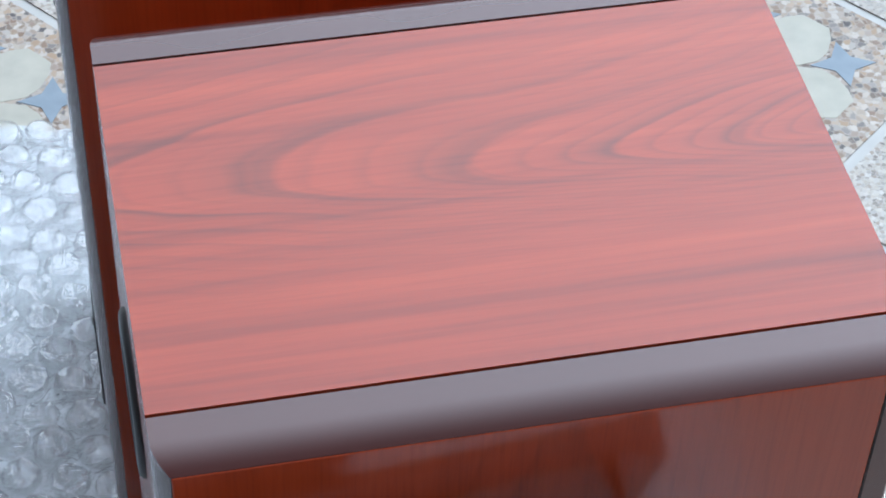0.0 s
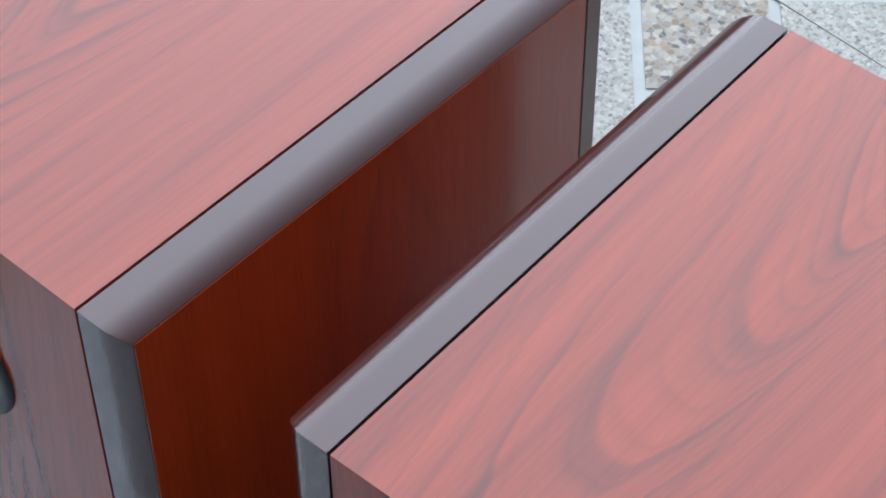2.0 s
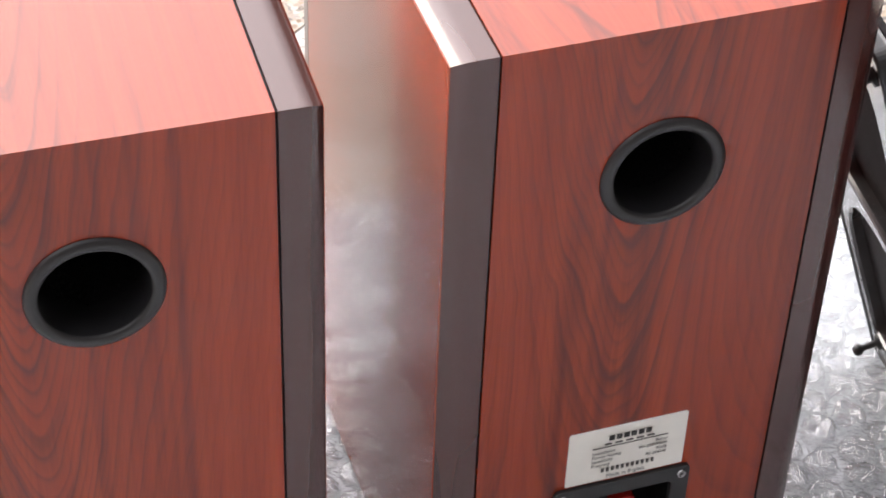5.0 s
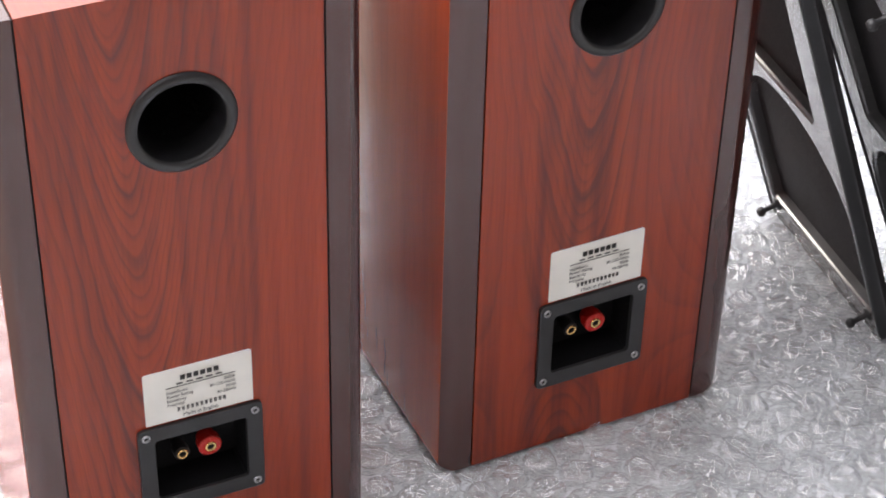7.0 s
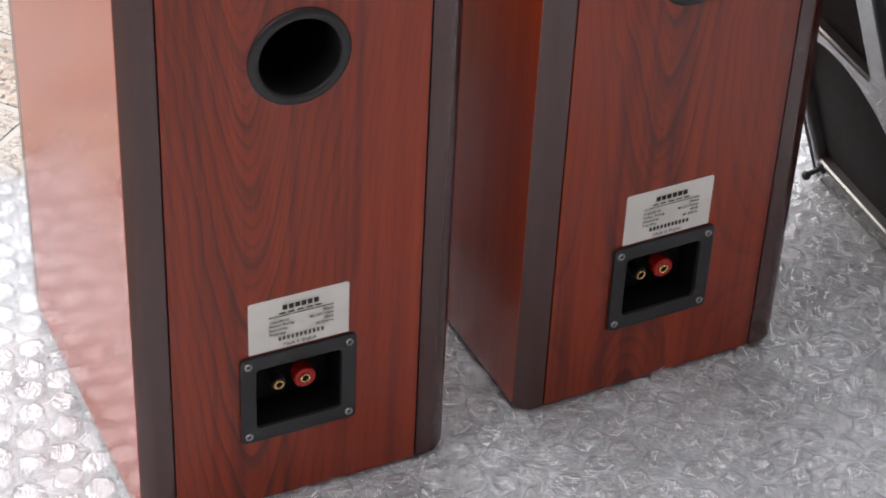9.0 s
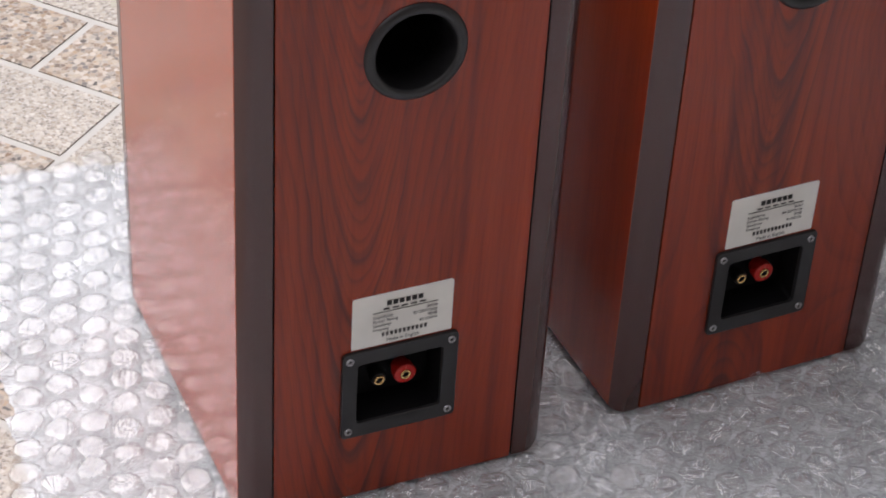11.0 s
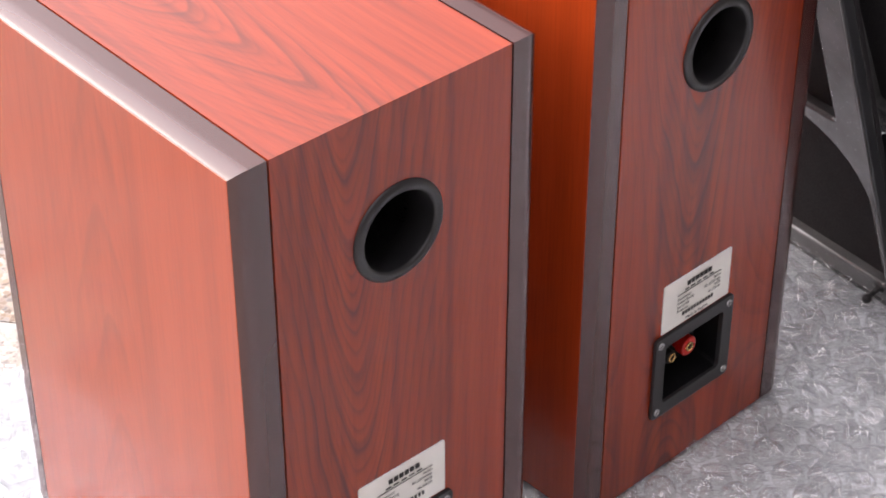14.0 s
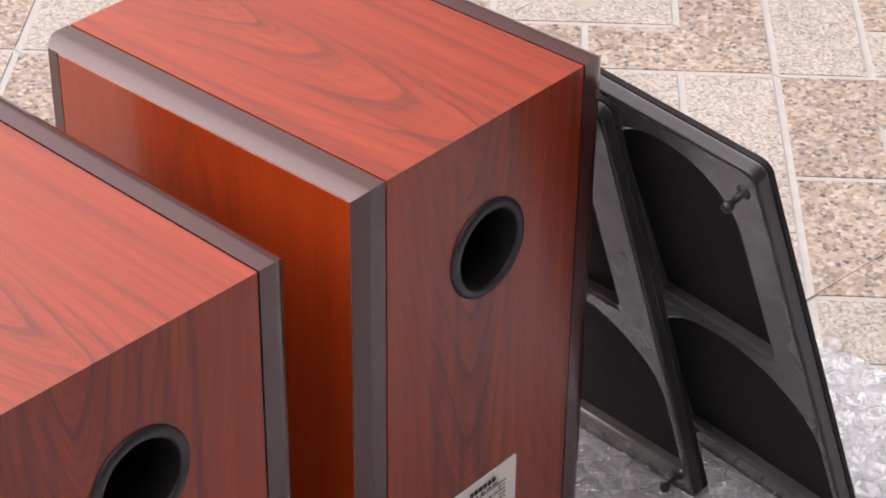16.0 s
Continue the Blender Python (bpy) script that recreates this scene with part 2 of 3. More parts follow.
# kept dark so the added rear wall bounces little light onto the backs
M_SCREEN = plain("screen_wall_dark", (0.10, 0.085, 0.075), 0.8, vary=0.12, scale=4.0)
M_WALL = plain("render_wall", (0.28, 0.26, 0.23), 0.8, vary=0.1, scale=4.0)


# ---- mesh helpers ----
def thing(name, label, category, group="", kind="", at=None):
    ob = new(name)
    if at is not None:
        ob.matrix_world = at
    return tagged(ob, label, category, group, kind)


def part(name, bm, material, parent, label="", smooth=False):
    me = bpy.data.meshes.new(name)
    bm.normal_update()
    bm.to_mesh(me)
    bm.free()
    me.materials.append(material)
    if smooth:
        for p in me.polygons:
            p.use_smooth = True
    ob = new(name, me)
    if parent is not None:
        ob.parent = parent
    return tagged(ob, label)


def box(x0, x1, y0, y1, z0, z1, r=0.0, seg=2):
    bm = bmesh.new()
    bmesh.ops.create_cube(bm, size=1.0)
    for v in bm.verts:
        v.co = ((x0 + x1) / 2 + v.co.x * (x1 - x0), (y0 + y1) / 2 + v.co.y * (y1 - y0), (z0 + z1) / 2 + v.co.z * (z1 - z0))
    if r:
        bmesh.ops.bevel(bm, geom=list(bm.edges), offset=r, segments=seg, profile=0.5, affect="EDGES")
    return bm


def circle(cx, cy, r, n=48):
    return [(cx + r * math.cos(2 * math.pi * k / n), cy + r * math.sin(2 * math.pi * k / n)) for k in range(n)]


def rounded(x0, x1, y0, y1, radii, n=6):
    """A rectangle's outline with its own radius at each corner: low left, low right, high right, high left."""
    out = []
    spots = ((x0, y0, 1, 1, 180), (x1, y0, -1, 1, 270), (x1, y1, -1, -1, 0), (x0, y1, 1, -1, 90))
    for (x, y, sx, sy, a0), r in zip(spots, radii):
        for k in range(n + 1):
            a = radians(a0 + 90 * k / n)
            out.append((x + sx * r + r * math.cos(a), y + sy * r + r * math.sin(a)))
    return out


def sheet(outer, holes, depth, bevel=0.0):
    """A plate in the xz plane, its face at y = 0, going back to y = depth, with holes through it."""
    bm = bmesh.new()
    edges = []
    for loop in (outer, *holes):
        vs = [bm.verts.new((x, 0, z)) for x, z in loop]
        edges += [bm.edges.new((vs[k], vs[(k + 1) % len(vs)])) for k in range(len(vs))]
    bmesh.ops.triangle_fill(bm, use_beauty=True, use_dissolve=False, edges=edges, normal=(0, -1, 0))
    faces = list(bm.faces)
    for f in faces:
        if f.normal.y > 0:
            f.normal_flip()
    got = bmesh.ops.extrude_face_region(bm, geom=faces)
    for v in got["geom"]:
        if isinstance(v, bmesh.types.BMVert):
            v.co.y += depth
    bmesh.ops.recalc_face_normals(bm, faces=list(bm.faces))
    if bevel:
        rim = [e for e in bm.edges if len(e.link_faces) == 2 and all(abs(v.co.y) < 1e-7 for v in e.verts)
               and e.calc_face_angle(0) > 1.0]
        bmesh.ops.bevel(bm, geom=rim, offset=bevel, segments=2, profile=0.5, affect="EDGES")
    return bm


def lathe(profile, n=40):
    """Turns (radius, y) pairs round the y axis."""
    bm = bmesh.new()
    rings = []
    for r, y in profile:
        rings.append([bm.verts.new((r * math.cos(2 * math.pi * k / n), y, r * math.sin(2 * math.pi * k / n))) for k in range(n)])
    for a, b in zip(rings, rings[1:]):
        for k in range(n):
            bm.faces.new((a[k], a[(k + 1) % n], b[(k + 1) % n], b[k]))
    for ring in (rings[0], rings[-1]):
        if profile[0 if ring is rings[0] else -1][0] < 0.0005:
            bmesh.ops.contextual_create(bm, geom=ring)
    bmesh.ops.remove_doubles(bm, verts=list(bm.verts), dist=1e-6)
    bmesh.ops.recalc_face_normals(bm, faces=list(bm.faces))
    return bm


def moved(bm, x, y, z):
    bmesh.ops.translate(bm, verts=list(bm.verts), vec=(x, y, z))
    return bm


# ---- sizes of the cabinets ----
W, H, D = 0.24, 0.4721, 0.285
S = 0.0252
GAP = 0.0015
FRONT_BAND = 0.0162
LABEL = (0.0829, 0.1581, 0.1395, 0.1844)
CUP = (0.0815, 0.1582, 0.0660, 0.1312)
PORT = (0.1210, 0.3768)
RIGHT = pose(0.3042, 0.0140, 0, 0, 0, 1.74)


# ---- setting ----
GRID, TURN, OFF_U, OFF_V = 0.103, 40.7, 0.4, 0.1
FLOOR_Z = -0.006
vx, vy = math.cos(radians(TURN)), math.sin(radians(TURN))


def lattice(a, b, z=0.0):
    """From the paving's own grid, counted from a star, to the world."""
    u, v = (a - 5 + OFF_U) * GRID, (b + 2 + OFF_V) * GRID
    return Vector((vy * u + vx * v, -vx * u + vy * v, z))


bm = bmesh.new()
bmesh.ops.create_grid(bm, x_segments=40, y_segments=40, size=60.0)
for v in bm.verts:
    v.co.z = FLOOR_Z - 0.0012
ground = part("ground", bm, M_BAND, None)
tagged(ground, "pale cement-white paving bed between patterned tile pieces", "ground", kind="structure")


def setting(name, bm, label, category, material):
    return tagged(part(name, bm, material, None), label, category, kind="structure")


# unseen wall, added behind the camera to block light on the cabinet backs
setting("screen_wall_back", box(-5.0, 5.0, -2.00, -1.8, FLOOR_Z - 0.003, 3.1), "plain dark wall added out of view behind the camera to cut light", "wall", M_SCREEN)
# unseen enclosing walls, added; their heights set how much low sky gets in
setting("added_wall_1", box(-6.2, -6.0, -3.0, 7.0, FLOOR_Z - 0.003, 2.7), "plain wall added out of view to limit low skylight", "wall", M_WALL)
setting("added_wall_2", box(-6.0, 6.0, 6.8, 7.0, FLOOR_Z - 0.003, 2.7), "plain wall added out of view to limit low skylight", "wall", M_WALL)
setting("added_wall_3", box(6.0, 6.2, -3.0, 7.0, FLOOR_Z - 0.003, 1.0), "plain wall added out of view to limit low skylight", "wall", M_WALL)

# ---- loudspeakers ----
def flat_text(body, size, x, z, parent, right=False):
    cu = bpy.data.curves.new("words", "FONT")
    cu.body, cu.size, cu.extrude, cu.offset = body, size, 0.00005, 0.0
    cu.align_x = "RIGHT" if right else "LEFT"
    tmp = bpy.data.objects.new("words", cu)
    me = bpy.data.meshes.new_from_object(tmp)
    bpy.data.objects.remove(tmp)
    me.transform(Matrix.Translation((x, -0.0009, z)) @ Matrix.Rotation(radians(90), 4, "X"))
    me.materials.append(M_INK)
    ob = new("lettering", me)
    ob.parent = parent
    return ob


def ink_bar(x0, x1, z0, z1, parent, name="printed_bar"):
    return part(name, box(x0, x1, -0.0010, -0.0004, z0, z1), M_INK, parent)


INSET, FALL, CURVE = 0.0017, 0.0056, 0.0125


def side_slab(mirror):
    """Side board, flat beside the seam and curving away to a crisp outer edge on all four sides."""
    bm = bmesh.new()
    rings = []
    for k in range(13):
        x = INSET + CURVE * k / 12
        e = FALL * (1 - k / 12) ** 2
        rings.append([bm.verts.new((x, y, z)) for y, z in ((e, e), (D - e, e), (D - e, H - e), (e, H - e))])
    rings.append([bm.verts.new((S, y, z)) for y, z in ((0, 0), (D, 0), (D, H), (0, H))])
    for a, b in zip(rings, rings[1:]):
        for k in range(4):
            bm.faces.new((a[k], a[(k + 1) % 4], b[(k + 1) % 4], b[k]))
    bm.faces.new(rings[0])
    bm.faces.new(rings[-1])
    if mirror:
        for v in bm.verts:
            v.co.x = W - v.co.x
    bmesh.ops.recalc_face_normals(bm, faces=list(bm.faces))
    return bm


def loudspeaker(label, at, k):
    sp = thing("loudspeaker", label, "loudspeaker", "pair of loudspeakers", at=at)
    a, b = S + GAP, W - S - GAP
    cu = rounded(CUP[0] + 0.0005, CUP[1] - 0.0005, CUP[2] - 0.002, CUP[3] + 0.002, (0.004,) * 4)
    bm = sheet([(a, 0), (b, 0), (b, H), (a, H)], [circle(*PORT, 0.0312), cu], 0.012)
    for v in bm.verts:
        if v.co.y > 0.011 and v.co.z > H - 0.001:
            v.co.z = H - 0.012
    part("back_panel", bm, M_BACK[k], sp)
    bm = box(a, b, 0, D, H - 0.012, H)
    for v in bm.verts:
        if v.co.z < H - 0.006 and v.co.y < 0.001:
            v.co.y = 0.012
    part("top_panel", bm, M_TOP[k], sp)
    part("front_baffle", box(a, b, D - 0.015, D - 0.0005, 0, H - 0.0125), M_TRIM, sp)
    part("bottom_panel", box(a, b, 0.0125, D - 0.0155, 0, 0.012), M_TRIM, sp)
    for mirror in (False, True):
        board = part("side_board", side_slab(mirror), M_TRIM, sp, "dark brown vinyl-wrapped side board with rounded edges", True)
        board.data.set_sharp_from_angle(angle=radians(30))
        e = FALL + 0.0004
        x0, x1 = (INSET - 0.0004, INSET + 0.002) if not mirror else (W - INSET - 0.002, W - INSET + 0.0004)
        part("veneer", box(x0, x1, e, D - FRONT_BAND, e, H - e, 0.0003, 1), M_SIDE, board, "red rosewood veneer")
        x0, x1 = (INSET - 0.0003, INSET + 0.002) if not mirror else (W - INSET - 0.002, W - INSET + 0.0003)
        part("groove", box(x0, x1, D - FRONT_BAND + 0.0001, D - FRONT_BAND + 0.0011, e, H - e), M_SEAM, board)
        x0, x1 = (S + 0.00005, S + GAP - 0.00005) if not mirror else (W - S - GAP + 0.00005, W - S - 0.00005)
        part("seam", box(x0, x1, 0.0022, D - 0.002, 0.001, H - 0.0022), M_SEAM, sp, "black seam between boards")
    # reflex port
    ring = lathe([(0.0300, 0.055), (0.0290, 0.02), (0.0281, 0.0), (0.0284, -0.0020), (0.0300, -0.0030), (0.0338, -0.0026), (0.0355, -0.0012), (0.0357, 0.0003)], 56)
    port = part("bass_port", moved(ring, PORT[0], 0, PORT[1]), M_BLACK, sp, "black plastic bass reflex port", True)
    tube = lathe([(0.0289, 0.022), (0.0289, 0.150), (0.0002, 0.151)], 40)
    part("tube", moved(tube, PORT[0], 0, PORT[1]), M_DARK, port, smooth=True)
    # terminal cup
    x0, x1, z0, z1 = CUP[0] - 0.0055, CUP[1] + 0.0055, CUP[2] - 0.0065, CUP[3] + 0.0065
    q0, q1, r0, r1 = x0 + 0.0115, x1 - 0.0115, z0 + 0.0125, z1 - 0.0115
    cup = part("terminal_cup", sheet(rounded(x0, x1, z0, z1, (0.004,) * 4), [rounded(q0, q1, r0, r1, (0.003,) * 4)], 0.004, 0.0006), M_BLACK, sp, "black plastic terminal cup")
    moved_y = -0.0028
    cup.location.y = moved_y
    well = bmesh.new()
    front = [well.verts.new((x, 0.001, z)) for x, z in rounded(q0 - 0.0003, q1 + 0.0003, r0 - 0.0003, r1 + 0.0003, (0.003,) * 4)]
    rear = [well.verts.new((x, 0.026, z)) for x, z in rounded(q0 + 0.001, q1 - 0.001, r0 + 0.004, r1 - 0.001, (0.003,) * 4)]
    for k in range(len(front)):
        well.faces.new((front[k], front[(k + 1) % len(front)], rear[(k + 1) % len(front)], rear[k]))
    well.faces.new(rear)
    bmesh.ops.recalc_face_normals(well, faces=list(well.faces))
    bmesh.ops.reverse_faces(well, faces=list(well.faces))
    # well walls take the extra-black colour in place of deep shade
    part("recess", well, M_CUP_SHADE, cup)
    for x, z in ((CUP[0], CUP[3]), (CUP[1], CUP[3]), (CUP[1], CUP[2]), (CUP[0], CUP[2])):
        head = lathe([(0.0031, 0.0006), (0.0030, -0.0007), (0.0024, -0.0011), (0.0017, -0.0011), (0.0014, 0.0012), (0.0001, 0.0012)], 20)
        part("screw", moved(head, x, 0, z), M_STEEL, cup, "steel screw", True)
    mz = (r0 + r1) / 2 - 0.0015
    for dx, colour, rad in ((-0.0110, M_BLACK, 0.0055), (0.0092, M_RED, 0.0084)):
        cx = (x0 + x1) / 2 + dx
        knob = lathe([(rad * 0.8, 0.024), (rad * 0.8, 0.020), (rad, 0.019), (rad, 0.0125), (rad * 0.9, 0.0118), (0.0036, 0.0118)], 18)
        part("binding_post", moved(knob, cx, 0, mz), colour, cup, "red binding post" if colour is M_RED else "black binding post")
        tip = lathe([(0.0042, 0.015), (0.0042, 0.0112), (0.0038, 0.0106), (0.0024, 0.0106), (0.0022, 0.0180), (0.0001, 0.0180)], 24)
        part("gold_tip", moved(tip, cx, 0, mz), M_GOLD, cup, "gold-plated banana socket", True)
        # black disc across the socket mouth, painted shade for its depth
        part("socket_shade_disc", moved(lathe([(0.0023, 0.0113), (0.0001, 0.0113)], 20), cx, 0, mz), M_CUP_SHADE, cup, "black disc standing in for the shade inside the socket")
    # rating label
    lx0, lx1, lz0, lz1 = LABEL
    plate = part("rating_label", sheet(rounded(lx0, lx1, lz0, lz1, (0.0004, 0.0004, 0.002, 0.002)), [], 0.0008), M_PLATE, sp, "silver rating label with black print")
    plate.location.y = -0.0007
    w, h = lx1 - lx0, lz1 - lz0

    def px(u):
        return lx0 + u * w

    def pz(v):
        return lz1 - v * h
    # maker's mark as plain strokes
    for s in range(6):
        u0 = 0.335 + s * 0.062
        part("mark_stroke", box(px(u0), px(u0 + 0.044), -0.0010, -0.0004, pz(0.225), pz(0.145)), M_INK, plate)
    ink_bar(px(0.20), px(0.84), pz(0.345), pz(0.341), plate)
    for s in range(5):
        u0 = 0.30 + s * 0.090
        ink_bar(px(u0), px(u0 + 0.060), pz(0.300), pz(0.286), plate)
    lines = (("Impedance", "8ohm"), ("Power Rating", "80-250Watts"), ("Sensitivity", "90dB"), ("Freqresp", "40-20kHz"))
    for k, (left, right) in enumerate(lines):
        v = 0.455 + k * 0.082
        flat_text(left, 0.0034, px(0.20), pz(v), plate)
        flat_text(right, 0.0034, px(0.84), pz(v - 0.02), plate, True)
    for k in range(11):
        u0 = 0.295 + k * 0.0425
        ink_bar(px(u0), px(u0 + 0.008), pz(0.825), pz(0.755), plate)
        ink_bar(px(u0 + 0.014), px(u0 + 0.020), pz(0.825), pz(0.755), plate)
    flat_text("Made in English", 0.0040, px(0.34), pz(0.945), plate)
    return sp


loudspeaker("red rosewood loudspeaker cabinet with dark edges standing on bubble wrap", pose(0, 0, 0), 0)
loudspeaker("red rosewood loudspeaker cabinet with grilles leaning against its side", RIGHT, 1)


# ---- grilles ----
GW, GH, GT = 0.189, 0.447, 0.013


def grille(label, foot, top_shift, yaw):
    """Local: x across, z up, the pegged side at y = 0, cloth at the far side."""
    lean = math.degrees(math.asin(top_shift / GH))
    m = Matrix.Translation(foot) @ Matrix.Rotation(radians(yaw), 4, "Z") @ Matrix.Rotation(radians(lean), 4, "X")
    g = thing("speaker_grille", label, "speaker grille", "pair of speaker grilles", at=m)
    mg = 0.035
    upper = rounded(mg, GW - mg, 0.220, GH - 0.024, (0.004, 0.004, 0.055, 0.055), 8)
    lower = rounded(0.0105, GW - 0.0105, 0.026, 0.204, (0.004, 0.004, 0.080, 0.080), 10)
    part("frame", sheet(rounded(0, GW, 0, GH, (0.008,) * 4), [upper, lower], GT - 0.002, 0.003), M_FRAME, g, "black-painted grille board with two arched openings")
    rim = sheet(rounded(-0.0012, GW + 0.0012, -0.0012, GH + 0.0012, (0.009,) * 4), [rounded(0.0035, GW - 0.0035, 0.0035, GH - 0.0035, (0.006,) * 4)], GT - 0.004, 0.0015)
    part("rim", moved(rim, 0, -0.0012, 0), M_RIM, g, "black cloth wrapped over the edge")
    bm = sheet(rounded(-0.0015, GW + 0.0015, -0.0015, GH + 0.0015, (0.009,) * 4), [], 0.004, 0.0)
    part("cloth", moved(bm, 0, GT - 0.003, 0), M_CLOTH, g, "black grille cloth")
    for x in (0.017, GW - 0.017):
        for z in (0.020, GH - 0.026):
            peg = lathe([(0.0058, 0.001), (0.0058, -0.0015), (0.0026, -0.002), (0.0022, -0.012), (0.0040, -0.0135), (0.0044, -0.0165), (0.0030, -0.019), (0.0001, -0.0195)], 16)
            part("peg", moved(peg, x, 0, z), M_BLACK, g, "black ball peg", True)
    return g


grille("black speaker grille leaning on the loudspeaker, pegs showing", (0.703, 0.210, -0.003), 0.147, -92.7)
grille("black speaker grille leaning over the other one", (0.754, 0.083, -0.003), 0.166, -96.5)


# ---- bubble wrap ----
OUTLINE = [(-0.095, 0.492), (0.10, 0.462), (0.31, 0.446), (0.60, 0.43), (0.93, 0.40), (0.945, 0.06), (0.98, -0.4), (1.0, -1.0), (-0.35, -1.0), (-0.19, -0.2), (-0.135, 0.1)]


def inside(x, y, poly):
    hit = False
    for k in range(len(poly)):
        (ax, ay), (bx, by) = poly[k - 1], poly[k]
        if (ay > y) != (by > y) and x < (bx - ax) * (y - ay) / (by - ay) + ax:
            hit = not hit
    return hit


def swell(x, y):
    return 0.0016 * noise.noise((x * 9, y * 9, 0.3)) + 0.0010 * noise.noise((x * 31, y * 31, 1.7))


def under_box(x, y, m, pad):
    p = m.inverted() @ Vector((x, y, 0))
    return -pad < p.x < W + pad and -pad < p.y < D + pad


def wrap_sheet():
    step = 0.0075
    index, verts, faces = {}, [], []
    for i in range(-50, 140):
        for j in range(-135, 70):
            if inside(i * step, j * step, OUTLINE):
                x, y = i * step, j * step
                z = -0.0042 + swell(x, y)
                if under_box(x, y, Matrix(), 0.01) or under_box(x, y, RIGHT, 0.01):
                    z = -0.0045
                index[i, j] = len(verts)
                verts.append((x + random.uniform(-1, 1) * 0.001, y + random.uniform(-1, 1) * 0.001, z))
    for (i, j), a in index.items():
        q = [index.get((i + 1, j)), index.get((i + 1, j + 1)), index.get((i, j + 1))]
        if None not in q:
            faces.append((a, *q))
    return verts, faces


SEG = 12


def dome(rng, x, y, base, tall, rad, pressed, crumple=1.0):
    """One air bubble: a dented dome."""
    verts, faces = [], []
    dx, dy = rng.uniform(-1, 1) * 0.0022, rng.uniform(-1, 1) * 0.0022
    flat = rng.uniform(0.25, 1.05)
    for ring, (rr, zz) in enumerate(((1.0, 0.0), (0.99, 0.5), (0.90, 0.86), (0.6, 1.0))):
        for k in range(SEG):
            a = 2 * math.pi * k / SEG
            wob = 1 + rng.uniform(-1, 1) * 0.065 * crumple * (ring > 0)
            lift = zz * tall * (1 + rng.uniform(-1, 1) * 0.20 * crumple * (ring > 1))
            if pressed:
                lift = min(lift, 0.0044)
            verts.append((x + dx * zz + rad * rr * wob * math.cos(a), y + dy * zz + rad * rr * wob * math.sin(a), base + lift))
    verts.append((x + dx, y + dy, base + tall * (flat if not pressed else 1.0)))
    for ring in range(3):
        for k in range(SEG):
            p, q = ring * SEG + k, ring * SEG + (k + 1) % SEG
            faces.append((p, q, q + SEG, p + SEG))
    for k in range(SEG):
        faces.append((3 * SEG + k, 3 * SEG + (k + 1) % SEG, 4 * SEG))
    return verts, faces


def near_stretch(x, y):
    """Open strip beside the cabinets, where single bubbles can be told apart."""
    return x < 0.004 and -0.25 < y < 0.5


def wrap_bubbles(parent):
    rng = random.Random(7)
    pitch, verts, faces, single = 0.0285, [], [], 0
    kinds = []
    for k in range(14):
        me = bpy.data.meshes.new("bubble")
        vs, fs = dome(rng, 0, 0, 0, rng.uniform(0.0055, 0.0100), 0.0130 * rng.uniform(0.90, 1.05), False, 0.55)
        me.from_pydata(vs, [], fs)
        me.materials.append(M_BUBBLE)
        for p in me.polygons:
            p.use_smooth = True
        kinds.append(me)
    turn = radians(14)
    for i in range(-90, 90):
        for j in range(-90, 90):
            gx, gy = (i + 0.5 * (j % 2)) * pitch, j * pitch * 0.866
            x = 0.4 + gx * math.cos(turn) - gy * math.sin(turn) + rng.uniform(-1, 1) * 0.0012
            y = -0.2 + gx * math.sin(turn) + gy * math.cos(turn) + rng.uniform(-1, 1) * 0.0012
            if y < -0.75 or not inside(x, y, OUTLINE):
                continue
            pressed = under_box(x, y, Matrix(), 0.004) or under_box(x, y, RIGHT, 0.004)
            base = -0.0040 + swell(x, y) if not pressed else -0.0045
            if not pressed and single < 300 and near_stretch(x, y):
                ob = new("bubble", rng.choice(kinds))
                ob.parent = parent
                ob.matrix_basis = Matrix.Translation((x, y, base)) @ Matrix.Rotation(rng.uniform(0, 6.28), 4, "Z")
                single += 1
                continue
            tall = 0.0044 if pressed else rng.uniform(0.0055, 0.0100)
            vs, fs = dome(rng, x, y, base, tall, 0.0130 * rng.uniform(0.90, 1.05), pressed)
            first = len(verts)
            verts += vs
            faces += [tuple(first + k for k in f) for f in fs]
    return verts, faces


def raw_part(name, verts, faces, material, parent, label="", smooth=True):
    me = bpy.data.meshes.new(name)
    me.from_pydata(verts, [], faces)
    me.materials.append(material)
    for p in me.polygons:
        p.use_smooth = smooth
    ob = new(name, me)
    ob.parent = parent
    return tagged(ob, label)


wrap = thing("bubble_wrap", "clear crumpled bubble wrap spread over the tiles", "bubble wrap")
raw_part("film", *wrap_sheet(), M_FILM, wrap)
tagged(raw_part("air_cushion", *wrap_bubbles(wrap), M_BUBBLE, wrap, "air bubbles of the wrap", False), kind="stuff")


# ---- paving pieces ----
def slab_piece(points, z0, z1):
    bm = bmesh.new()
    low = [bm.verts.new((x, y, z0)) for x, y in points]
    top = [bm.verts.new((x, y, z1)) for x, y in points]
    n = len(points)
    for k in range(n):
        bm.faces.new((low[k], low[(k + 1) % n], top[(k + 1) % n], top[k]))
    bm.faces.new(top)
    bmesh.ops.recalc_face_normals(bm, faces=list(bm.faces))
    return bm


def mesh_of(name, bm, material):
    me = bpy.data.meshes.new(name)
    bm.to_mesh(me)
    bm.free()
    me.materials.append(material)
    return me


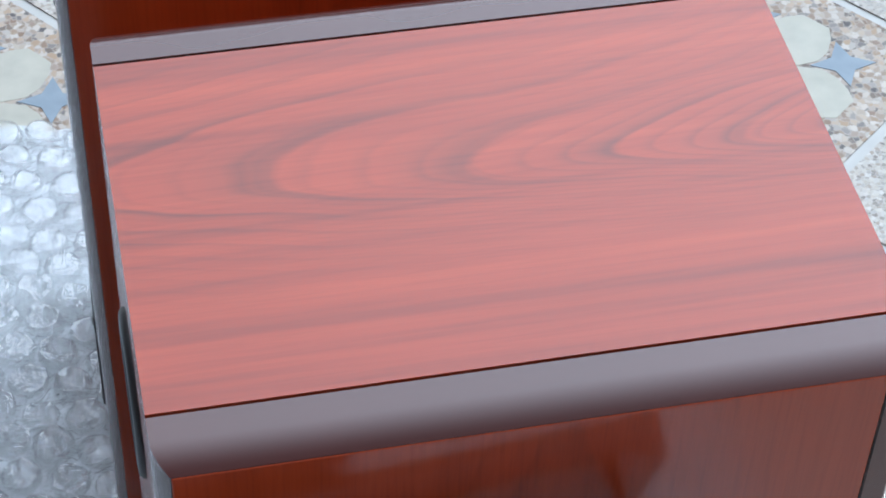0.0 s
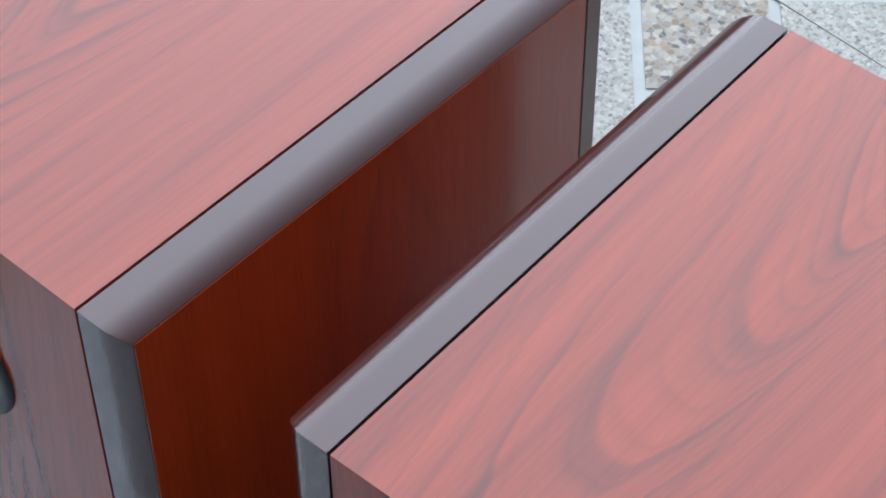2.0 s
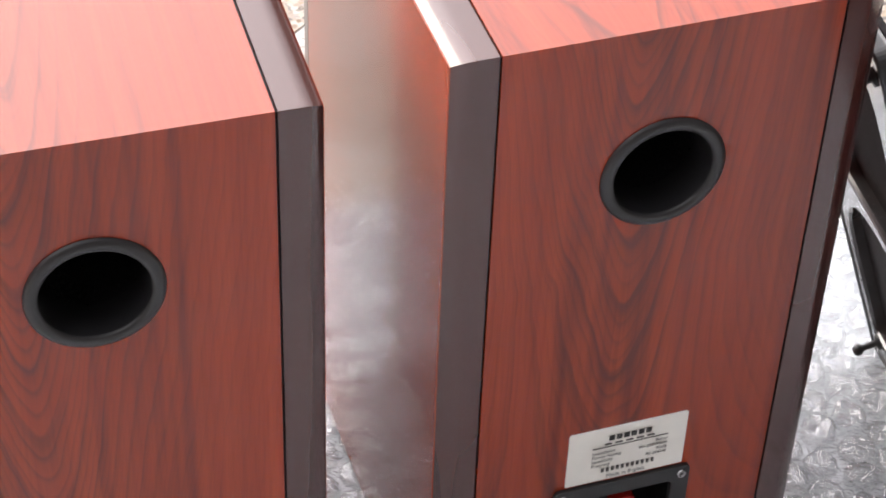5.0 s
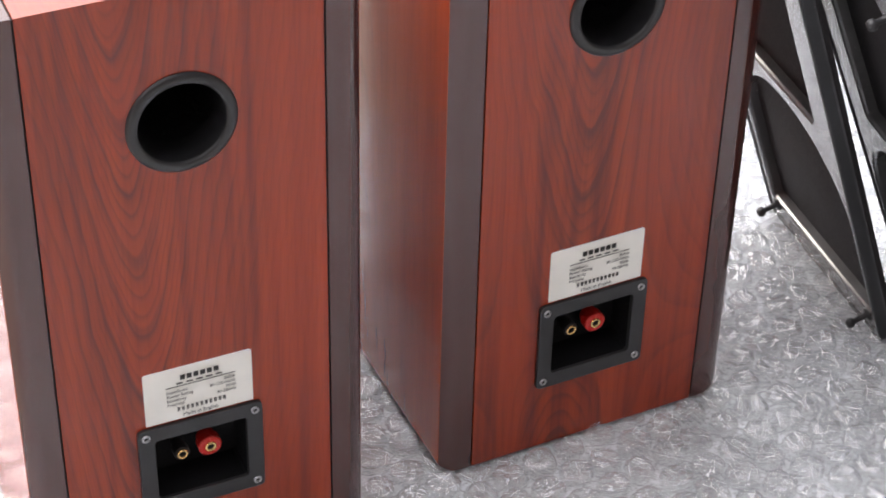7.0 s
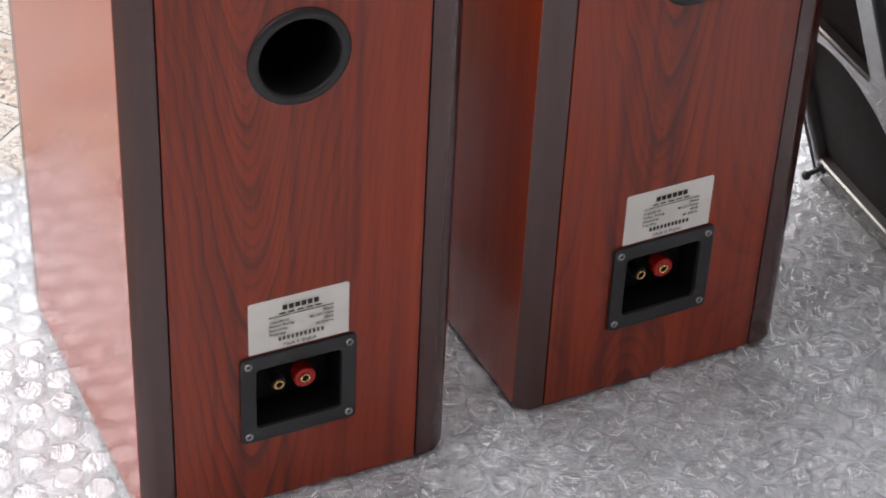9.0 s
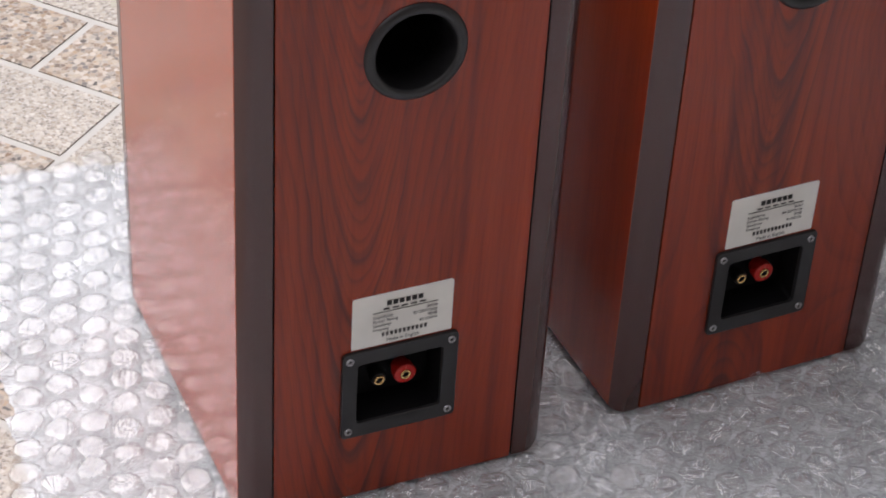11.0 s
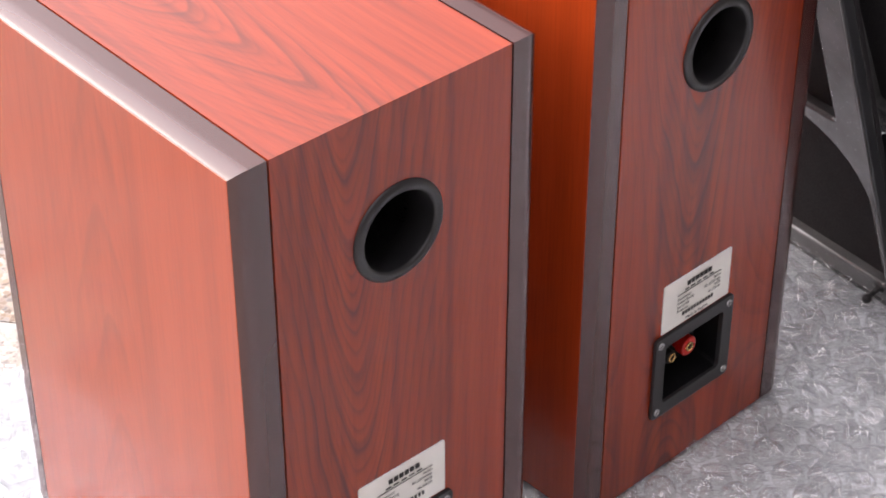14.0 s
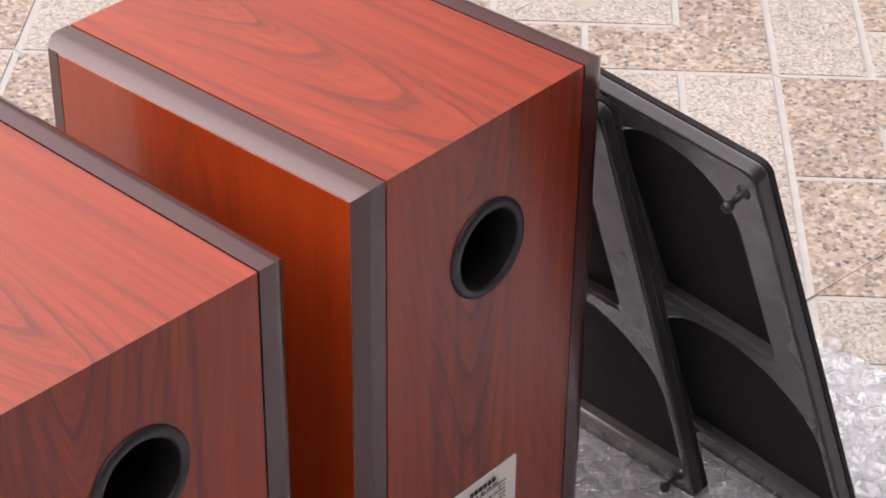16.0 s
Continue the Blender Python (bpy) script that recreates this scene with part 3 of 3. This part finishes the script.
def rect(a0, a1, b0, b1, e):
    return [((a0 + e) * GRID, (b0 + e) * GRID), ((a1 - e) * GRID, (b0 + e) * GRID), ((a1 - e) * GRID, (b1 - e) * GRID), ((a0 + e) * GRID, (b1 - e) * GRID)]


def quarter(points, k):
    for _ in range(k):
        points = [(-y, x) for x, y in points]
    return points


E_ = 0.042
elbow = [(x * GRID, y * GRID) for x, y in ((-2 + E_, 2 + E_), (0 - E_, 2 + E_), (0 - E_, 3 - E_), (-1 - E_, 3 - E_), (-1 - E_, 4 - E_), (-2 + E_, 4 - E_))]
elbow = [(x, y - 4 * GRID) for x, y in elbow]
leaf = [(0.003, 0.0), (0.016, 0.012), (0.036, 0.021), (0.056, 0.016), (0.074, 0.0), (0.056, -0.011), (0.036, -0.015), (0.016, -0.010)]
star = []
for k in range(8):
    r = 0.025 if k % 2 == 0 else 0.0105
    star.append((0.042 + r * math.cos(radians(45 * k + 45)), 0.042 + r * math.sin(radians(45 * k + 45))))
petal = [(0.004, 0.0), (0.018, 0.017), (0.032, 0.026), (0.046, 0.026), (0.060, 0.020), (0.070, 0.012)]
petal += [(x, -y) for x, y in reversed(petal[1:])]
Z0, Z1 = FLOOR_Z - 0.0020, FLOOR_Z
STARS = {"coarse_square": mesh_of("tile", slab_piece(rect(-1, 1, -1, 1, E_), Z0, Z1), M_COARSE)}
PLANKS = [mesh_of("tile", slab_piece(quarter(rect(-2, 1, 1, 2, E_), k), Z0, Z1), M_FINE) for k in range(4)]
FLOWER = mesh_of("tile", slab_piece(rect(-1, 1, -1, 1, E_), Z0, Z1), M_FINE)
ELBOWS = [mesh_of("tile", slab_piece(quarter(elbow, k), Z0, Z1), M_COARSE) for k in range(4)]


def spun(points, deg):
    c, s = math.cos(radians(deg)), math.sin(radians(deg))
    return [(c * x - s * y, s * x + c * y) for x, y in points]


LEAVES = [mesh_of("inlay", slab_piece(spun(leaf, d), Z1 - 0.001, Z1 + 0.0003), M_BEIGE) for d in (0, 90, 180, 270)]
STAR = [mesh_of("inlay", slab_piece(spun(star, d), Z1 - 0.001, Z1 + 0.0005), M_BLUE) for d in (0, 90, 180, 270)]
PETALS = [mesh_of("inlay", slab_piece(spun(petal, d), Z1 - 0.001, Z1 + 0.0003), M_BEIGE) for d in (0, 90, 180, 270)]
LINE = mesh_of("joint", slab_piece([(-2.83 * GRID, -0.0004), (2.83 * GRID, -0.0004), (2.83 * GRID, 0.0004), (-2.83 * GRID, 0.0004)], Z1 - 0.002, Z1 + 0.0006), M_GROUT)

BASIS = Matrix(((vy, vx, 0, 0), (-vx, vy, 0, 0), (0, 0, 1, 0), (0, 0, 0, 1)))


def lay(name, me, a, b, turn=0.0):
    ob = new(name, me)
    ob.parent = ground
    p = lattice(a, b)
    ob.matrix_basis = Matrix.Translation(p) @ BASIS @ Matrix.Rotation(radians(turn), 4, "Z")
    return ob


for m in range(-4, 8):
    for n in range(-4, 8):
        a, b = 4 * (m - n), 4 * (m + n)
        p = lattice(a, b)
        if not (-0.8 < p.x < 2.0 and -0.5 < p.y < 1.9):
            continue
        lay("tile", STARS["coarse_square"], a, b)
        for me in STAR:
            lay("inlay", me, a, b)
        for me in PLANKS:
            lay("tile", me, a, b)
        for me in PETALS:
            lay("inlay", me, a, b)
        lay("tile", FLOWER, a, b + 4)
        for me in ELBOWS:
            lay("tile", me, a, b + 4)
        for me in LEAVES:
            lay("inlay", me, a, b + 4)
        for d in (45, -45):
            q = 2 * math.copysign(1, d)
            lay("joint", LINE, a + 2, b + 4 + q, d)
